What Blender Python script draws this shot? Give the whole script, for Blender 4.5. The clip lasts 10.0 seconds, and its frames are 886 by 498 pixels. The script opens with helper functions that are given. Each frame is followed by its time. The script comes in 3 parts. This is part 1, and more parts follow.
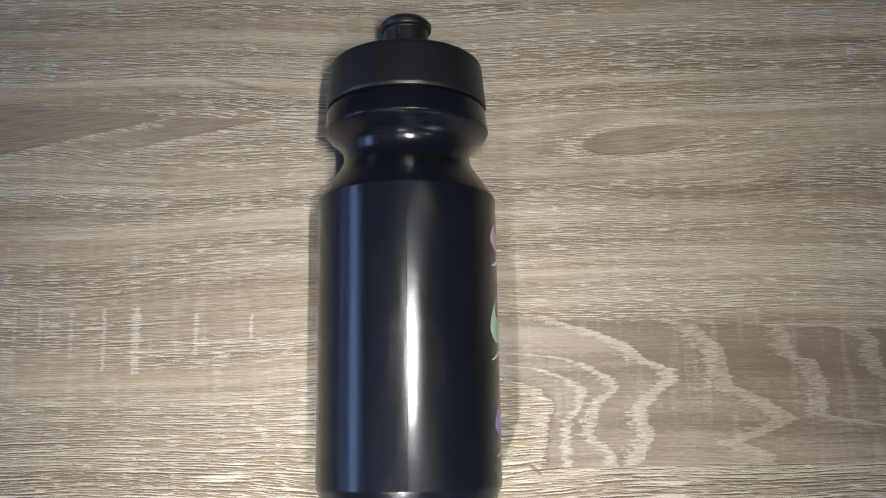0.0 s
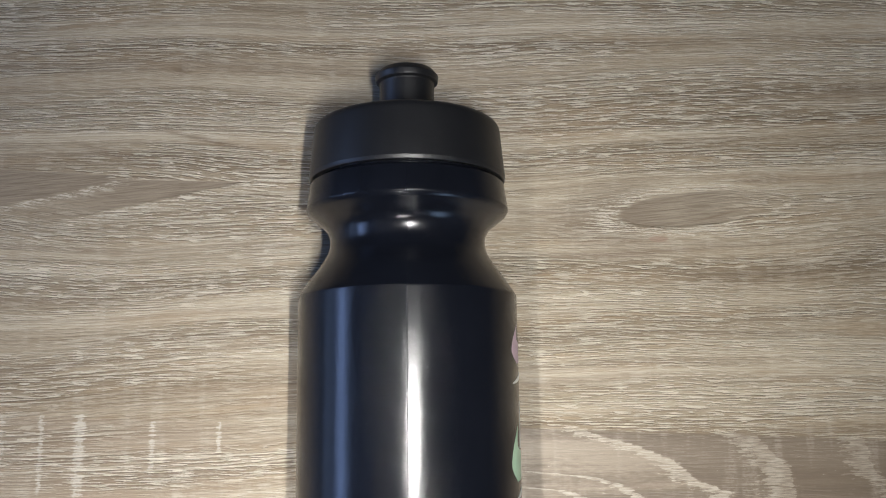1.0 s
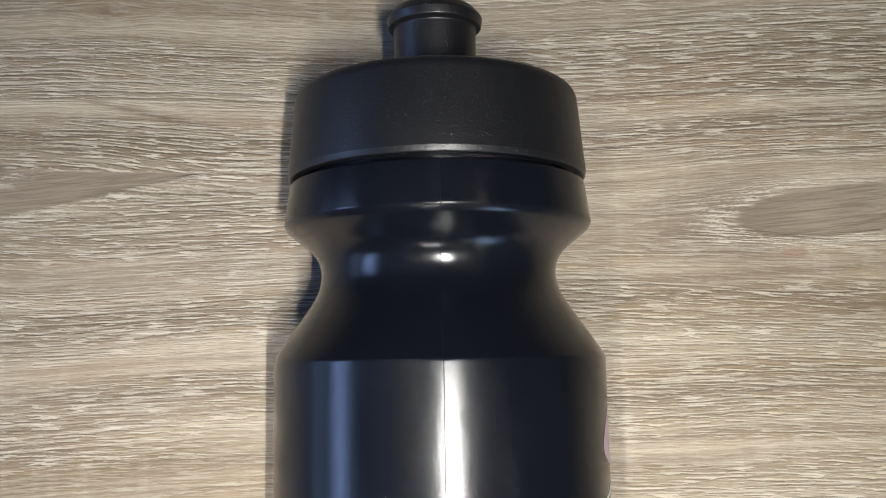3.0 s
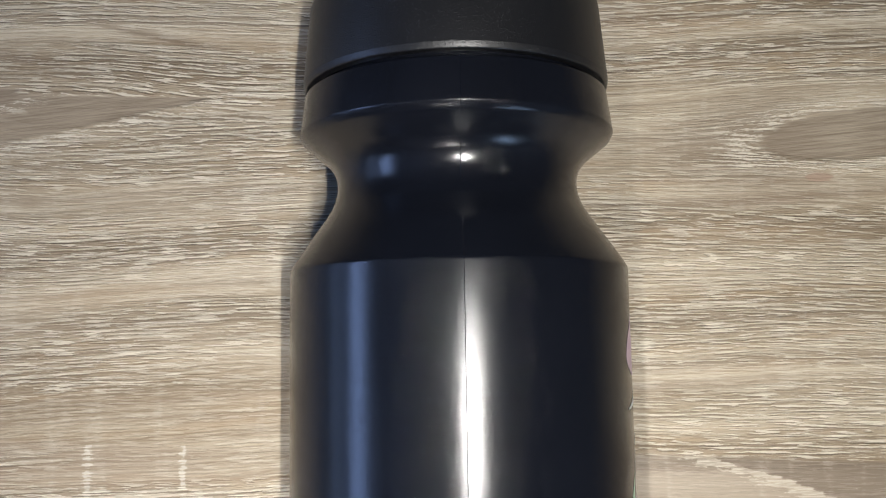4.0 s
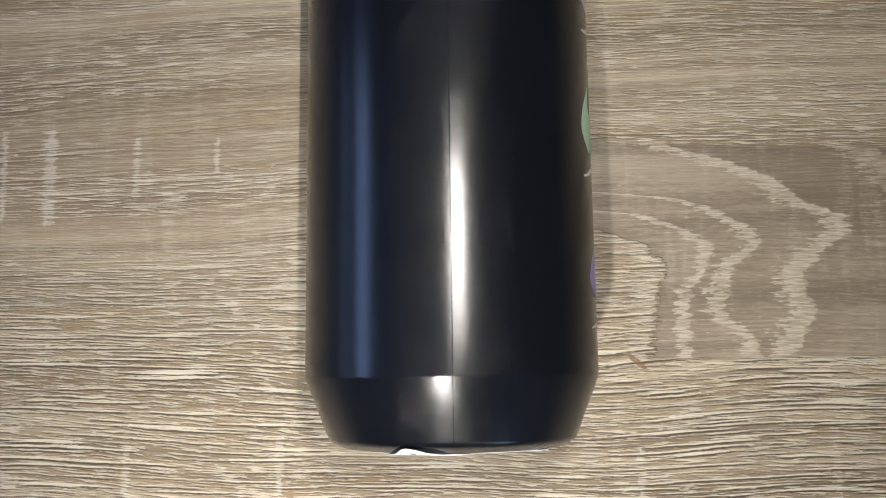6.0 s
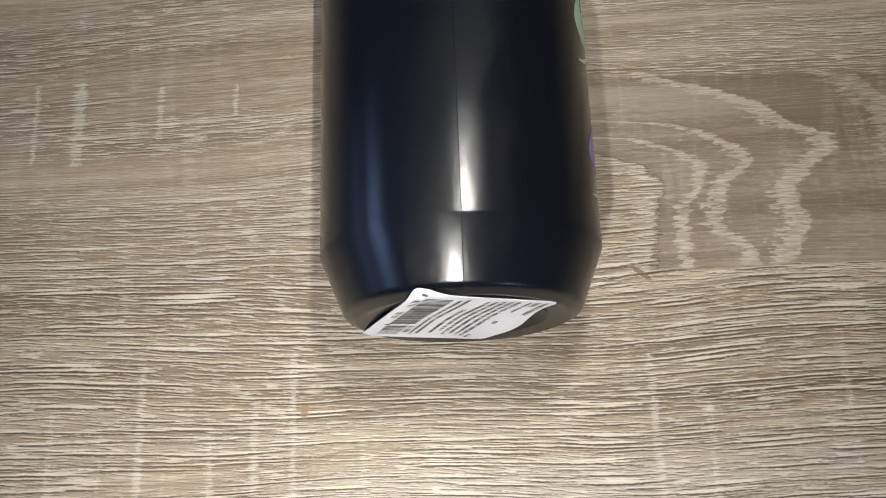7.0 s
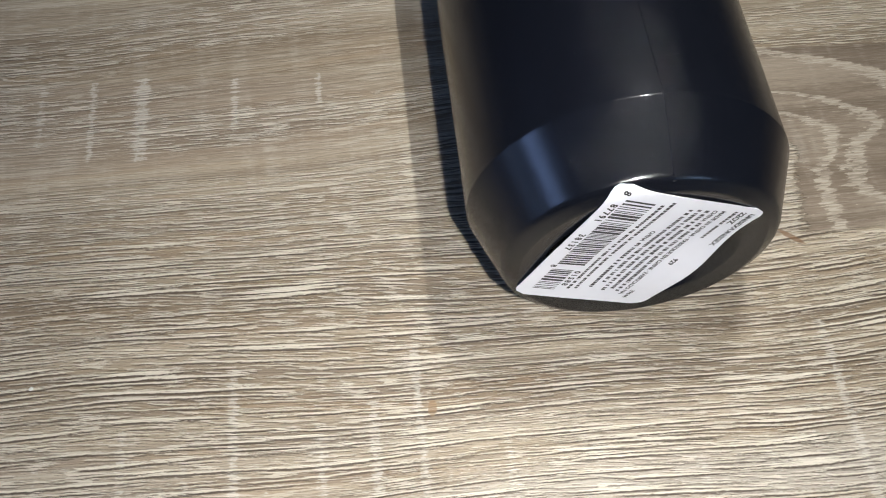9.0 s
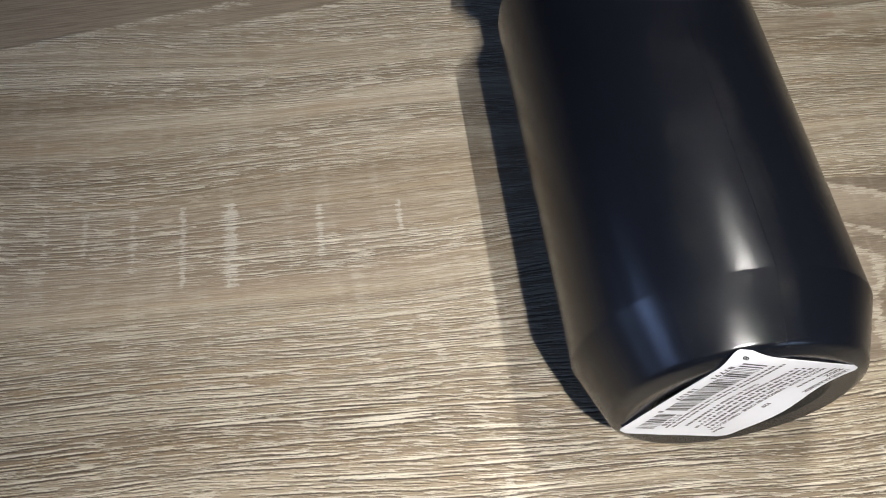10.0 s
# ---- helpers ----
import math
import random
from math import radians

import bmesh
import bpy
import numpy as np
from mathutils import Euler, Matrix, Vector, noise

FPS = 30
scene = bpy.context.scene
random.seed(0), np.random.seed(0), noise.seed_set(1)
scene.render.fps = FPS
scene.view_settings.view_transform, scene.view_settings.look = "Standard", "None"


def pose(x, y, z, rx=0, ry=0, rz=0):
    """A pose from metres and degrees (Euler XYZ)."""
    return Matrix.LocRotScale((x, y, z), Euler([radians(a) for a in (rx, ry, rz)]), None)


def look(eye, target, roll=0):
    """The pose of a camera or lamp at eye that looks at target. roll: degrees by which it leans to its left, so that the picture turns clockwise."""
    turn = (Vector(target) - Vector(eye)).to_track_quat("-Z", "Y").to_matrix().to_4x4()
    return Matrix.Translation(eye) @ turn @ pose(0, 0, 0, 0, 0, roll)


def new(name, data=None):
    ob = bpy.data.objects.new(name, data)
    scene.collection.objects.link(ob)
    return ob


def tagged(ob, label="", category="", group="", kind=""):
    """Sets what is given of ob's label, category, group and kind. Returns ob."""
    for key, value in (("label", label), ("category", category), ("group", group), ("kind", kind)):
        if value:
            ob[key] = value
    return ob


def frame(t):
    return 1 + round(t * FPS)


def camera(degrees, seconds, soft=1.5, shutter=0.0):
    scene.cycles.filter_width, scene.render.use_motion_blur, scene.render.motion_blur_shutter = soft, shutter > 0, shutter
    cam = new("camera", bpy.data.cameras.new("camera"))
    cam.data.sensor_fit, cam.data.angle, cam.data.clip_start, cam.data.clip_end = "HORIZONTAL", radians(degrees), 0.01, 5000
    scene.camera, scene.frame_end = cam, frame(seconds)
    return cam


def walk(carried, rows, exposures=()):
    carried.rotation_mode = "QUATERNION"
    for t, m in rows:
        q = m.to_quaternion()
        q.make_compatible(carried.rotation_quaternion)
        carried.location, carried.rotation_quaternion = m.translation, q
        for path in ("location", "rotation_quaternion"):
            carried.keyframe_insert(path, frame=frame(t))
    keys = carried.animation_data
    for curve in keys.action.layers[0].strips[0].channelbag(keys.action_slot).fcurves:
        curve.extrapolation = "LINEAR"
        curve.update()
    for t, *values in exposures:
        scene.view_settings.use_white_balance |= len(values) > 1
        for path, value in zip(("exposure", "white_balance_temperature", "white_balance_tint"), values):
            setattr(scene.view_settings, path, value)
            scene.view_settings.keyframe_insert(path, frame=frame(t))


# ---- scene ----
cam = camera(52.2, 10.0, soft=1.05)
METRES, EYE, TILT, LEAN, TURN = 0.56, 0.4042, -90.0, 0.0, 0.0
ROWS = [
    (0.0, 0.0, 0.0, 0.0, 0.18, 11.16, 0.89),
    (0.5, -0.0021, 0.0475, 0.0505, 0.12, 10.67, 0.86),
    (1.0, -0.0058, 0.1112, 0.0977, 0.02, 10.12, 0.77),
    (1.5, -0.0086, 0.1718, 0.1309, 0.09, 9.09, 0.73),
    (2.0, -0.0099, 0.2245, 0.1557, 0.24, 8.25, 0.79),
    (3.5, -0.0264, 0.3001, 0.1658, 0.6, 6.25, 1.07),
    (4.0, -0.0265, 0.3005, 0.1365, 1.02, 6.03, 0.95),
    (4.5, -0.0236, 0.2772, 0.0976, 1.16, 6.32, 0.81),
    (5.0, -0.0242, 0.2656, 0.0582, 1.32, 6.81, 0.66),
    (5.5, -0.021, 0.2553, 0.0116, 1.6, 7.26, 0.62),
    (6.0, -0.0173, 0.2439, -0.0418, 1.83, 8.32, 0.79),
    (7.5, -0.027, 0.2637, -0.2117, 2.99, 22.43, 2.83),
    (8.0, -0.0401, 0.2943, -0.2379, 2.64, 25.93, 3.91),
    (8.5, -0.0709, 0.3301, -0.2346, 1.41, 27.36, 5.18),
    (9.0, -0.1226, 0.3416, -0.2278, -0.12, 28.6, 6.21),
    (9.5, -0.1614, 0.3365, -0.2084, -1.65, 29.64, 6.93),
    (10.0, -0.1871, 0.2997, -0.1915, -2.9, 30.6, 7.43),
]
walk(cam, [(t, pose(0, 0, EYE, TILT, LEAN, TURN) @ pose(METRES * x, METRES * y, METRES * z, 90 + pitch, roll, yaw)) for t, x, y, z, yaw, pitch, roll in ROWS],
     exposures=[(0.0, -0.24, 6200, 10), (2.0, -0.12, 6400, 10), (3.5, -0.02, 6350, 10), (4.5, -0.28, 6450, 10), (5.5, -0.64, 6600, 10), (6.2, -0.76, 6600, 10),
                (7.5, -0.92, 6300, 10), (8.5, -0.88, 6150, 10), (9.0, -0.82, 6200, 10), (10.0, -0.62, 6450, 10)])


# ---------------------------------------------------------------- world and light
world = bpy.data.worlds.new("sky")
scene.world = world
world.use_nodes = True
wt = world.node_tree
sky = wt.nodes.new("ShaderNodeTexSky")
sky.sky_type, sky.sun_disc = "NISHITA", False
sky.sun_elevation, sky.sun_rotation = radians(35), radians(60)
wt.nodes["Background"].inputs["Strength"].default_value = 0.08
wt.links.new(sky.outputs["Color"], wt.nodes["Background"].inputs["Color"])


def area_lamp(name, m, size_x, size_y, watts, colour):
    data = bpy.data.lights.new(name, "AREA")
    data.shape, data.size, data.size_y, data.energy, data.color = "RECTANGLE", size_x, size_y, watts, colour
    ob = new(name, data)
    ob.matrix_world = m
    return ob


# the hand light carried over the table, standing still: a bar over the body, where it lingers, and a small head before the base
area_lamp("hand_light", pose(0.017, 0.045, 0.326, 0, 0, 0), 0.003, 0.070, 1.34, (1.0, 0.965, 0.91))
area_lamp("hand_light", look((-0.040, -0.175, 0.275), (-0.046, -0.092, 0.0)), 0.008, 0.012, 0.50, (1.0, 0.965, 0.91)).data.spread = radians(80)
# daylight in the window openings
area_lamp("window_daylight", pose(-1.98, -0.05, 0.83, 0, -90, 0), 0.34, 1.7, 17.0, (0.36, 0.53, 1.0))
area_lamp("window_daylight", pose(-1.98, -0.05, 0.17, 0, -90, 0), 0.20, 1.7, 2.2, (0.34, 0.53, 1.0))
area_lamp("window_daylight", pose(1.25, -1.98, 0.60, 90, 0, 0), 0.45, 0.6, 7.0, (0.45, 0.66, 1.0))


# ---------------------------------------------------------------- node helpers
def material(name):
    mat = bpy.data.materials.new(name)
    mat.use_nodes = True
    return mat, mat.node_tree, mat.node_tree.nodes["Principled BSDF"]


class Graph:
    """Small arithmetic on a node tree."""

    def __init__(self, tree):
        self.tree = tree

    def link(self, value, socket):
        if isinstance(value, (int, float)):
            socket.default_value = value
        else:
            self.tree.links.new(value, socket)

    def op(self, kind, a, b=0.0, c=0.0, clamp=False):
        n = self.tree.nodes.new("ShaderNodeMath")
        n.operation, n.use_clamp = kind, clamp
        for v, s in zip((a, b, c), n.inputs):
            self.link(v, s)
        return n.outputs[0]

    def add(self, a, b): return self.op("ADD", a, b)
    def sub(self, a, b): return self.op("SUBTRACT", a, b)
    def mul(self, a, b): return self.op("MULTIPLY", a, b)

    def step(self, v, lo, hi):
        n = self.tree.nodes.new("ShaderNodeMapRange")
        n.interpolation_type = "SMOOTHSTEP"
        self.link(v, n.inputs[0])
        n.inputs[1].default_value, n.inputs[2].default_value = lo, hi
        return n.outputs[0]

    def xyz(self, x, y, z=0.0):
        n = self.tree.nodes.new("ShaderNodeCombineXYZ")
        for v, s in zip((x, y, z), n.inputs):
            self.link(v, s)
        return n.outputs[0]

    def noise(self, vector, scale=1.0, detail=2.0, rough=0.5):
        n = self.tree.nodes.new("ShaderNodeTexNoise")
        self.tree.links.new(vector, n.inputs["Vector"])
        n.inputs["Scale"].default_value, n.inputs["Detail"].default_value, n.inputs["Roughness"].default_value = scale, detail, rough
        return n.outputs[0]

    def ramp(self, v, stops, mode="LINEAR"):
        n = self.tree.nodes.new("ShaderNodeValToRGB")
        n.color_ramp.interpolation = mode
        e = n.color_ramp.elements
        while len(e) < len(stops):
            e.new(0.5)
        for item, (place, c) in zip(e, stops):
            item.position = place
            item.color = (c, c, c, 1) if isinstance(c, (int, float)) else (*c, 1)
        self.link(v, n.inputs[0])
        return n.outputs[0]

    def mix(self, f, a, b, blend="MIX"):
        n = self.tree.nodes.new("ShaderNodeMix")
        n.data_type, n.blend_type = "RGBA", blend
        self.link(f, n.inputs[0])
        for v, s in ((a, n.inputs[6]), (b, n.inputs[7])):
            if isinstance(v, tuple):
                s.default_value = (*v, 1)
            else:
                self.tree.links.new(v, s)
        return n.outputs[2]

    def bump(self, height, strength, distance, target):
        n = self.tree.nodes.new("ShaderNodeBump")
        n.inputs["Strength"].default_value, n.inputs["Distance"].default_value = strength, distance
        self.link(height, n.inputs["Height"])
        self.tree.links.new(n.outputs[0], target)

    def place(self):
        n = self.tree.nodes.new("ShaderNodeTexCoord")
        s = self.tree.nodes.new("ShaderNodeSeparateXYZ")
        self.tree.links.new(n.outputs["Object"], s.inputs[0])
        return n.outputs["Object"], s.outputs


def wood_material():
    """Pale rough-sawn oak laminate: grain along x, eye knots, a cathedral figure and light saw marks across the grain."""
    mat, tree, bsdf = material("sawn_oak_laminate")
    g = Graph(tree)
    _, (x, y, _z) = g.place()

    def bell(cx, cy, a, b, slope=0.0):
        u = g.mul(g.sub(x, cx), 1 / a)
        v = g.mul(g.sub(g.sub(y, cy), g.mul(g.sub(x, cx), slope)), 1 / b)
        return g.op("EXPONENT", g.mul(g.add(g.mul(u, u), g.mul(v, v)), -1.0))

    # grain lines wander
    slow = g.sub(g.noise(g.xyz(g.mul(x, 5.0), g.mul(y, 10.0)), 1.0, 1.0), 0.5)
    quick = g.sub(g.noise(g.xyz(g.mul(x, 22.0), g.mul(y, 90.0)), 1.0, 2.0), 0.5)
    yw = g.add(y, g.add(g.mul(slow, 0.022), g.mul(quick, 0.0013)))
    # ... and spread round the eye knots
    ragged = g.sub(g.noise(g.xyz(g.mul(x, 330.0), g.mul(y, 620.0), 61.0), 1.0, 2.0, 0.6), 0.5)
    yw = g.add(yw, g.mul(ragged, 0.00035))
    grit = g.sub(g.noise(g.xyz(g.mul(x, 620.0), g.mul(y, 3600.0), 83.0), 1.0, 2.0, 0.65), 0.5)
    near = None
    for cx, cy, a, b, k in ((-0.135, 0.140, 0.045, 0.010, 0.50), (0.092, 0.130, 0.030, 0.008, 0.62), (-0.106, 0.190, 0.008, 0.004, 0.8), (0.120, 0.141, 0.008, 0.003, 0.8)):
        hill = bell(cx, cy, a, b)
        near = hill if near is None else g.op("MAXIMUM", near, hill)
        yw = g.sub(yw, g.mul(g.mul(g.sub(y, cy), hill), k))
    rough = g.step(g.add(y, g.mul(slow, 0.03)), 0.030, -0.022)
    calm = g.noise(g.xyz(g.mul(x, 7.0), g.mul(yw, 62.0), 13.0), 1.0, 2.0)

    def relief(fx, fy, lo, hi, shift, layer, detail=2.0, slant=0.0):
        """Raised light grain lines, with the shade on their lower side painted in as a dark crease."""
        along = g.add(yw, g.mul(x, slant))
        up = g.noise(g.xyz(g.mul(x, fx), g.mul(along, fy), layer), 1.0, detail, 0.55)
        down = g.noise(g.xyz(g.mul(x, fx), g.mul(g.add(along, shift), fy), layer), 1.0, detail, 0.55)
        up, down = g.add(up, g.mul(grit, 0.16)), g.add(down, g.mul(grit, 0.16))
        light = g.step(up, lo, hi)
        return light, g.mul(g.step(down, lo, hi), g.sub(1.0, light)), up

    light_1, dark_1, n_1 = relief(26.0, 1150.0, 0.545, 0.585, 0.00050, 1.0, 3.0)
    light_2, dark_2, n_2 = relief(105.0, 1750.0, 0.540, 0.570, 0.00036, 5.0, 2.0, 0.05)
    fibre = g.noise(g.xyz(g.mul(x, 160.0), g.mul(yw, 2600.0), 3.0), 1.0, 2.0, 0.6)
    broad = g.noise(g.xyz(g.mul(x, 3.0), g.mul(yw, 90.0), 7.0), 1.0, 4.0, 0.62)
    wide = g.noise(g.xyz(g.mul(x, 2.0), g.mul(y, 5.0), 17.0), 1.0, 2.0)
    tone = g.add(g.add(g.mul(broad, 0.60), g.mul(fibre, 0.28)), g.mul(wide, 0.12))
    wood = g.ramp(tone, ((0.37, (0.158, 0.115, 0.070)), (0.46, (0.262, 0.205, 0.135)), (0.53, (0.354, 0.290, 0.203)), (0.61, (0.478, 0.409, 0.303))))

    stripes = g.noise(g.xyz(g.mul(x, 4.5), g.mul(yw, 260.0), 51.0), 1.0, 3.0, 0.6)
    wood = g.mix(g.mul(g.step(stripes, 0.49, 0.62), g.add(0.40, g.mul(rough, 0.35))), wood, (0.185, 0.140, 0.096))
    honey = g.noise(g.xyz(g.mul(x, 11.0), g.mul(yw, 150.0), 71.0), 1.0, 3.0, 0.6)
    wood = g.mix(g.mul(g.step(honey, 0.50, 0.66), 0.38), wood, (0.330, 0.232, 0.135))
    # smooth brown hearts of the eyes, and dark streaks running off them
    serr = g.add(g.mul(g.sub(g.noise(g.xyz(g.mul(x, 42.0), g.mul(y, 820.0), 21.0), 1.0, 2.0, 0.6), 0.5), 0.013),
                 g.mul(g.sub(g.noise(g.xyz(g.mul(x, 90.0), g.mul(y, 170.0), 23.0), 1.0, 2.0), 0.5), 0.006))
    to_tip = g.add(g.sub(-0.081, x), g.mul(serr, 0.7))
    spear = g.mul(g.mul(g.step(to_tip, 0.0, 0.002), g.step(g.sub(g.add(0.1436, g.mul(to_tip, 0.035)), y), -0.0003, 0.0006)),
                  g.step(g.sub(y, g.sub(0.1428, g.mul(to_tip, 0.20))), -0.0004, 0.0008))
    spear = g.mul(spear, g.step(to_tip, 0.105, 0.035))
    inner = g.sub(to_tip, 0.050)
    spear_2 = g.mul(g.mul(g.step(inner, 0.0, 0.002), g.step(g.sub(g.add(0.1470, g.mul(inner, 0.06)), y), -0.0003, 0.0006)),
                    g.step(g.sub(y, g.sub(0.1440, g.mul(inner, 0.22))), -0.0004, 0.0008))
    fleck = g.add(g.mul(g.sub(n_2, 0.5), 1.9), g.mul(grit, 1.3))
    below = g.sub(g.sub(0.1428, g.mul(to_tip, 0.20)), y)
    below_2 = g.sub(g.sub(0.1440, g.mul(inner, 0.22)), y)
    fringe = g.op("MAXIMUM", g.mul(g.mul(g.step(below, -0.0002, 0.0008), g.step(below, 0.0065, 0.001)), g.mul(g.step(to_tip, -0.030, -0.004), g.step(to_tip, 0.090, 0.050))),
                  g.mul(g.mul(g.step(below_2, -0.0002, 0.0006), g.step(below_2, 0.0045, 0.001)), g.step(inner, -0.010, 0.0)))
    eye_x = g.sub(x, 0.094)
    eye_v = g.sub(g.sub(y, 0.1302), g.mul(eye_x, 0.075))
    eye_e = g.add(g.op("POWER", g.op("ABSOLUTE", g.mul(eye_x, g.sub(36.5, g.mul(g.step(eye_x, -0.008, 0.008), 9.5)))), 2.2), g.op("POWER", g.op("ABSOLUTE", g.mul(eye_v, 1 / 0.0066)), 2.0))
    eye = g.mul(g.step(g.add(eye_e, g.mul(serr, 22.0)), 1.16, 0.88), g.sub(1.0, g.mul(g.step(x, 0.098, 0.130), 0.75)))
    heart = g.op("MAXIMUM", g.op("MAXIMUM", spear, spear_2), eye)
    halo = g.mul(g.mul(g.step(eye_e, 1.0, 1.25), g.step(eye_e, 3.2, 1.5)), g.step(x, 0.125, 0.100))
    fringe = g.op("MAXIMUM", fringe, halo)
    streaks = g.op("MAXIMUM", g.op("MAXIMUM", bell(-0.093, 0.160, 0.026, 0.0012, -0.24), bell(-0.129, 0.155, 0.015, 0.0012, -0.27)),
                   g.op("MAXIMUM", bell(0.073, 0.1135, 0.040, 0.0016, 0.05), g.op("MAXIMUM", g.op("MAXIMUM", bell(-0.106, 0.1895, 0.0028, 0.0016), bell(0.104, 0.1275, 0.010, 0.0005, 0.25)), bell(0.121, 0.1412, 0.010, 0.0010))))
    ring = g.mul(g.step(eye_e, 8.0, 1.8), g.step(x, 0.092, 0.064))
    flat_grain = g.noise(g.xyz(g.mul(x, 55.0), g.mul(g.sub(y, g.mul(x, 0.09)), 1500.0), 41.0), 1.0, 3.0, 0.65)
    wood = g.mix(g.mul(heart, 0.93), wood, g.mix(g.step(flat_grain, 0.32, 0.66), (0.180, 0.141, 0.099), g.mix(eye, (0.300, 0.246, 0.180), (0.330, 0.277, 0.206))))
    wood = g.mix(g.mul(ring, 0.6), wood, (0.16, 0.118, 0.080))
    wood = g.mix(g.mul(g.mul(fringe, g.step(fleck, -0.06, 0.16)), 0.75), wood, (0.62, 0.565, 0.465))
    wood = g.mix(g.mul(streaks, 0.72), wood, (0.175, 0.125, 0.080))

    # cathedral figure: nested contours x(y), each a light band with a sharp far edge, on browner ground
    y01 = g.mul(g.add(y, 0.020), 1 / 0.070)

    def contour(points):
        return g.mul(g.ramp(y01, [((py + 20) / 70, px / 250) for px, py in points]), 0.25)

    curves = (
        (((42, -18), (44, -8), (45, 0), (47.5, 9.5), (42, 16), (28, 20.5), (5, 25)), 0.013, 0.95),
        (((54.6, -18), (53.6, -9), (55.4, 2), (61, 8.5), (61.6, 15.5), (56, 20), (42, 25), (15, 28)), 0.007, 0.9),
        (((74, -18), (74, -13), (64, -4), (68, 8.7), (77, 16), (73, 21), (61, 27.5), (51, 30), (31, 32), (10, 34)), 0.009, 0.9),
        (((84, -18), (91.3, -4), (87.7, 5.7), (93.7, 12.5), (102.5, 18.6), (101.4, 24), (90, 28), (82, 35), (64, 42.4), (50, 46)), 0.014, 0.95),
        (((143, -13.6), (130, -8.7), (155, 1.2), (142, 10), (127.6, 16), (124.5, 31.5), (115, 41.6), (112, 44)), 0.020, 0.6),
        (((215, -5), (191, -1.4), (167, 3), (169.6, 15.4), (164.4, 26.7), (155.5, 29.6), (152, 42)), 0.016, 0.55),
        (((225, 0), (195, 23), (193, 29), (194, 35), (188, 40)), 0.015, 0.55),
    )
    bands, first, main = None, None, None
    hatch = g.add(0.30, g.mul(g.step(g.add(fibre, g.mul(n_2, 0.4)), 0.60, 0.82), 0.70))
    chips = g.mul(g.sub(g.noise(g.xyz(g.mul(x, 230.0), g.mul(y, 1100.0), 97.0), 1.0, 3.0, 0.6), 0.5), 2.6)
    shade = None
    for points, fade, level in curves:
        f = g.add(g.sub(contour(points), x), g.add(g.mul(serr, 0.45), g.add(g.mul(ragged, 0.005), g.mul(chips, 0.0016))))
        first = f if first is None else first
        main = f if fade == 0.014 else main
        worn = g.step(g.add(g.step(f, fade * 1.1, 0.0), chips), 0.42, 0.60)
        band = g.mul(g.mul(g.step(f, -0.0004, 0.0005), worn), level)
        dim = g.mul(g.step(f, 0.0004, -0.0012), g.step(f, -0.013, -0.001))
        shade = dim if shade is None else g.op("MAXIMUM", shade, dim)
        bands = band if bands is None else g.op("MAXIMUM", bands, band)
    ye = g.add(y, g.mul(serr, 0.12))
    inside = g.mul(g.step(ye, -0.0185, -0.0170), g.step(g.add(ye, g.mul(g.sub(x, 0.05), 0.045)), 0.0478, 0.0462))
    beyond = g.mul(inside, g.step(first, 0.0005, -0.0015))
    wedge = g.mul(g.step(main, 0.001, -0.002), g.step(y, 0.010, 0.030))
    ground = g.mix(g.step(g.add(broad, g.mul(chips, 0.14)), 0.36, 0.64), (0.165, 0.127, 0.089), (0.305, 0.250, 0.186))
    ground = g.mix(g.mul(wedge, 0.80), ground, (0.148, 0.112, 0.078))
    wood = g.mix(g.mul(beyond, 0.94), wood, ground)
    wood = g.mix(g.mul(g.mul(shade, inside), g.mul(g.sub(1.0, bands), 0.42)), wood, (0.150, 0.112, 0.077))
    wood = g.mix(g.mul(g.mul(bands, inside), hatch), wood, (0.480, 0.424, 0.336))

    # saw marks across the grain
    sway = g.mul(g.sub(g.noise(g.xyz(g.mul(x, 160.0), g.mul(y, 520.0), 2.0), 1.0, 3.0, 0.65), 0.5), 0.0014)
    xs = g.add(x, sway)
    saw = None
    strokes = [(-0.0865, 0.0520, 0.0375, 0.0010, 0.8), (-0.1112, 0.0532, 0.0300, 0.0012, 0.8), (-0.1382, 0.0550, 0.0232, 0.0022, 1.0), (-0.1525, 0.0556, 0.0242, 0.0012, 0.8),
               (-0.1672, 0.0550, 0.0318, 0.0013, 0.7), (-0.1815, 0.0556, 0.0370, 0.0011, 0.7), (-0.193, 0.0563, 0.040, 0.0012, 0.6), (-0.206, 0.0575, 0.038, 0.0012, 0.6)]
    for px, top, wide_mm, level in ((-0.138, -0.053, 1.3, 0.8), (-0.123, -0.064, 1.1, 0.6), (-0.1115, -0.040, 1.4, 0.9), (-0.104, -0.070, 1.0, 0.5), (-0.0905, -0.056, 1.6, 0.8), (-0.0775, -0.0515, 1.7, 0.9),
                                    (-0.0662, -0.0387, 1.3, 0.9), (-0.0457, -0.0630, 1.2, 0.6), (-0.0250, -0.0680, 1.3, 0.6), (-0.0005, -0.0730, 1.5, 0.7), (0.0163, -0.0690, 1.2, 0.6), (0.0281, -0.0648, 1.2, 0.6),
                                    (0.0385, -0.0425, 1.6, 0.85), (0.0538, -0.0570, 1.4, 0.7), (0.0775, -0.064, 1.4, 0.6), (0.0940, -0.0371, 1.6, 0.7), (-0.158, -0.060, 1.6, 0.7)):
        strokes.append((px, top, -0.130, wide_mm * 0.001, level))
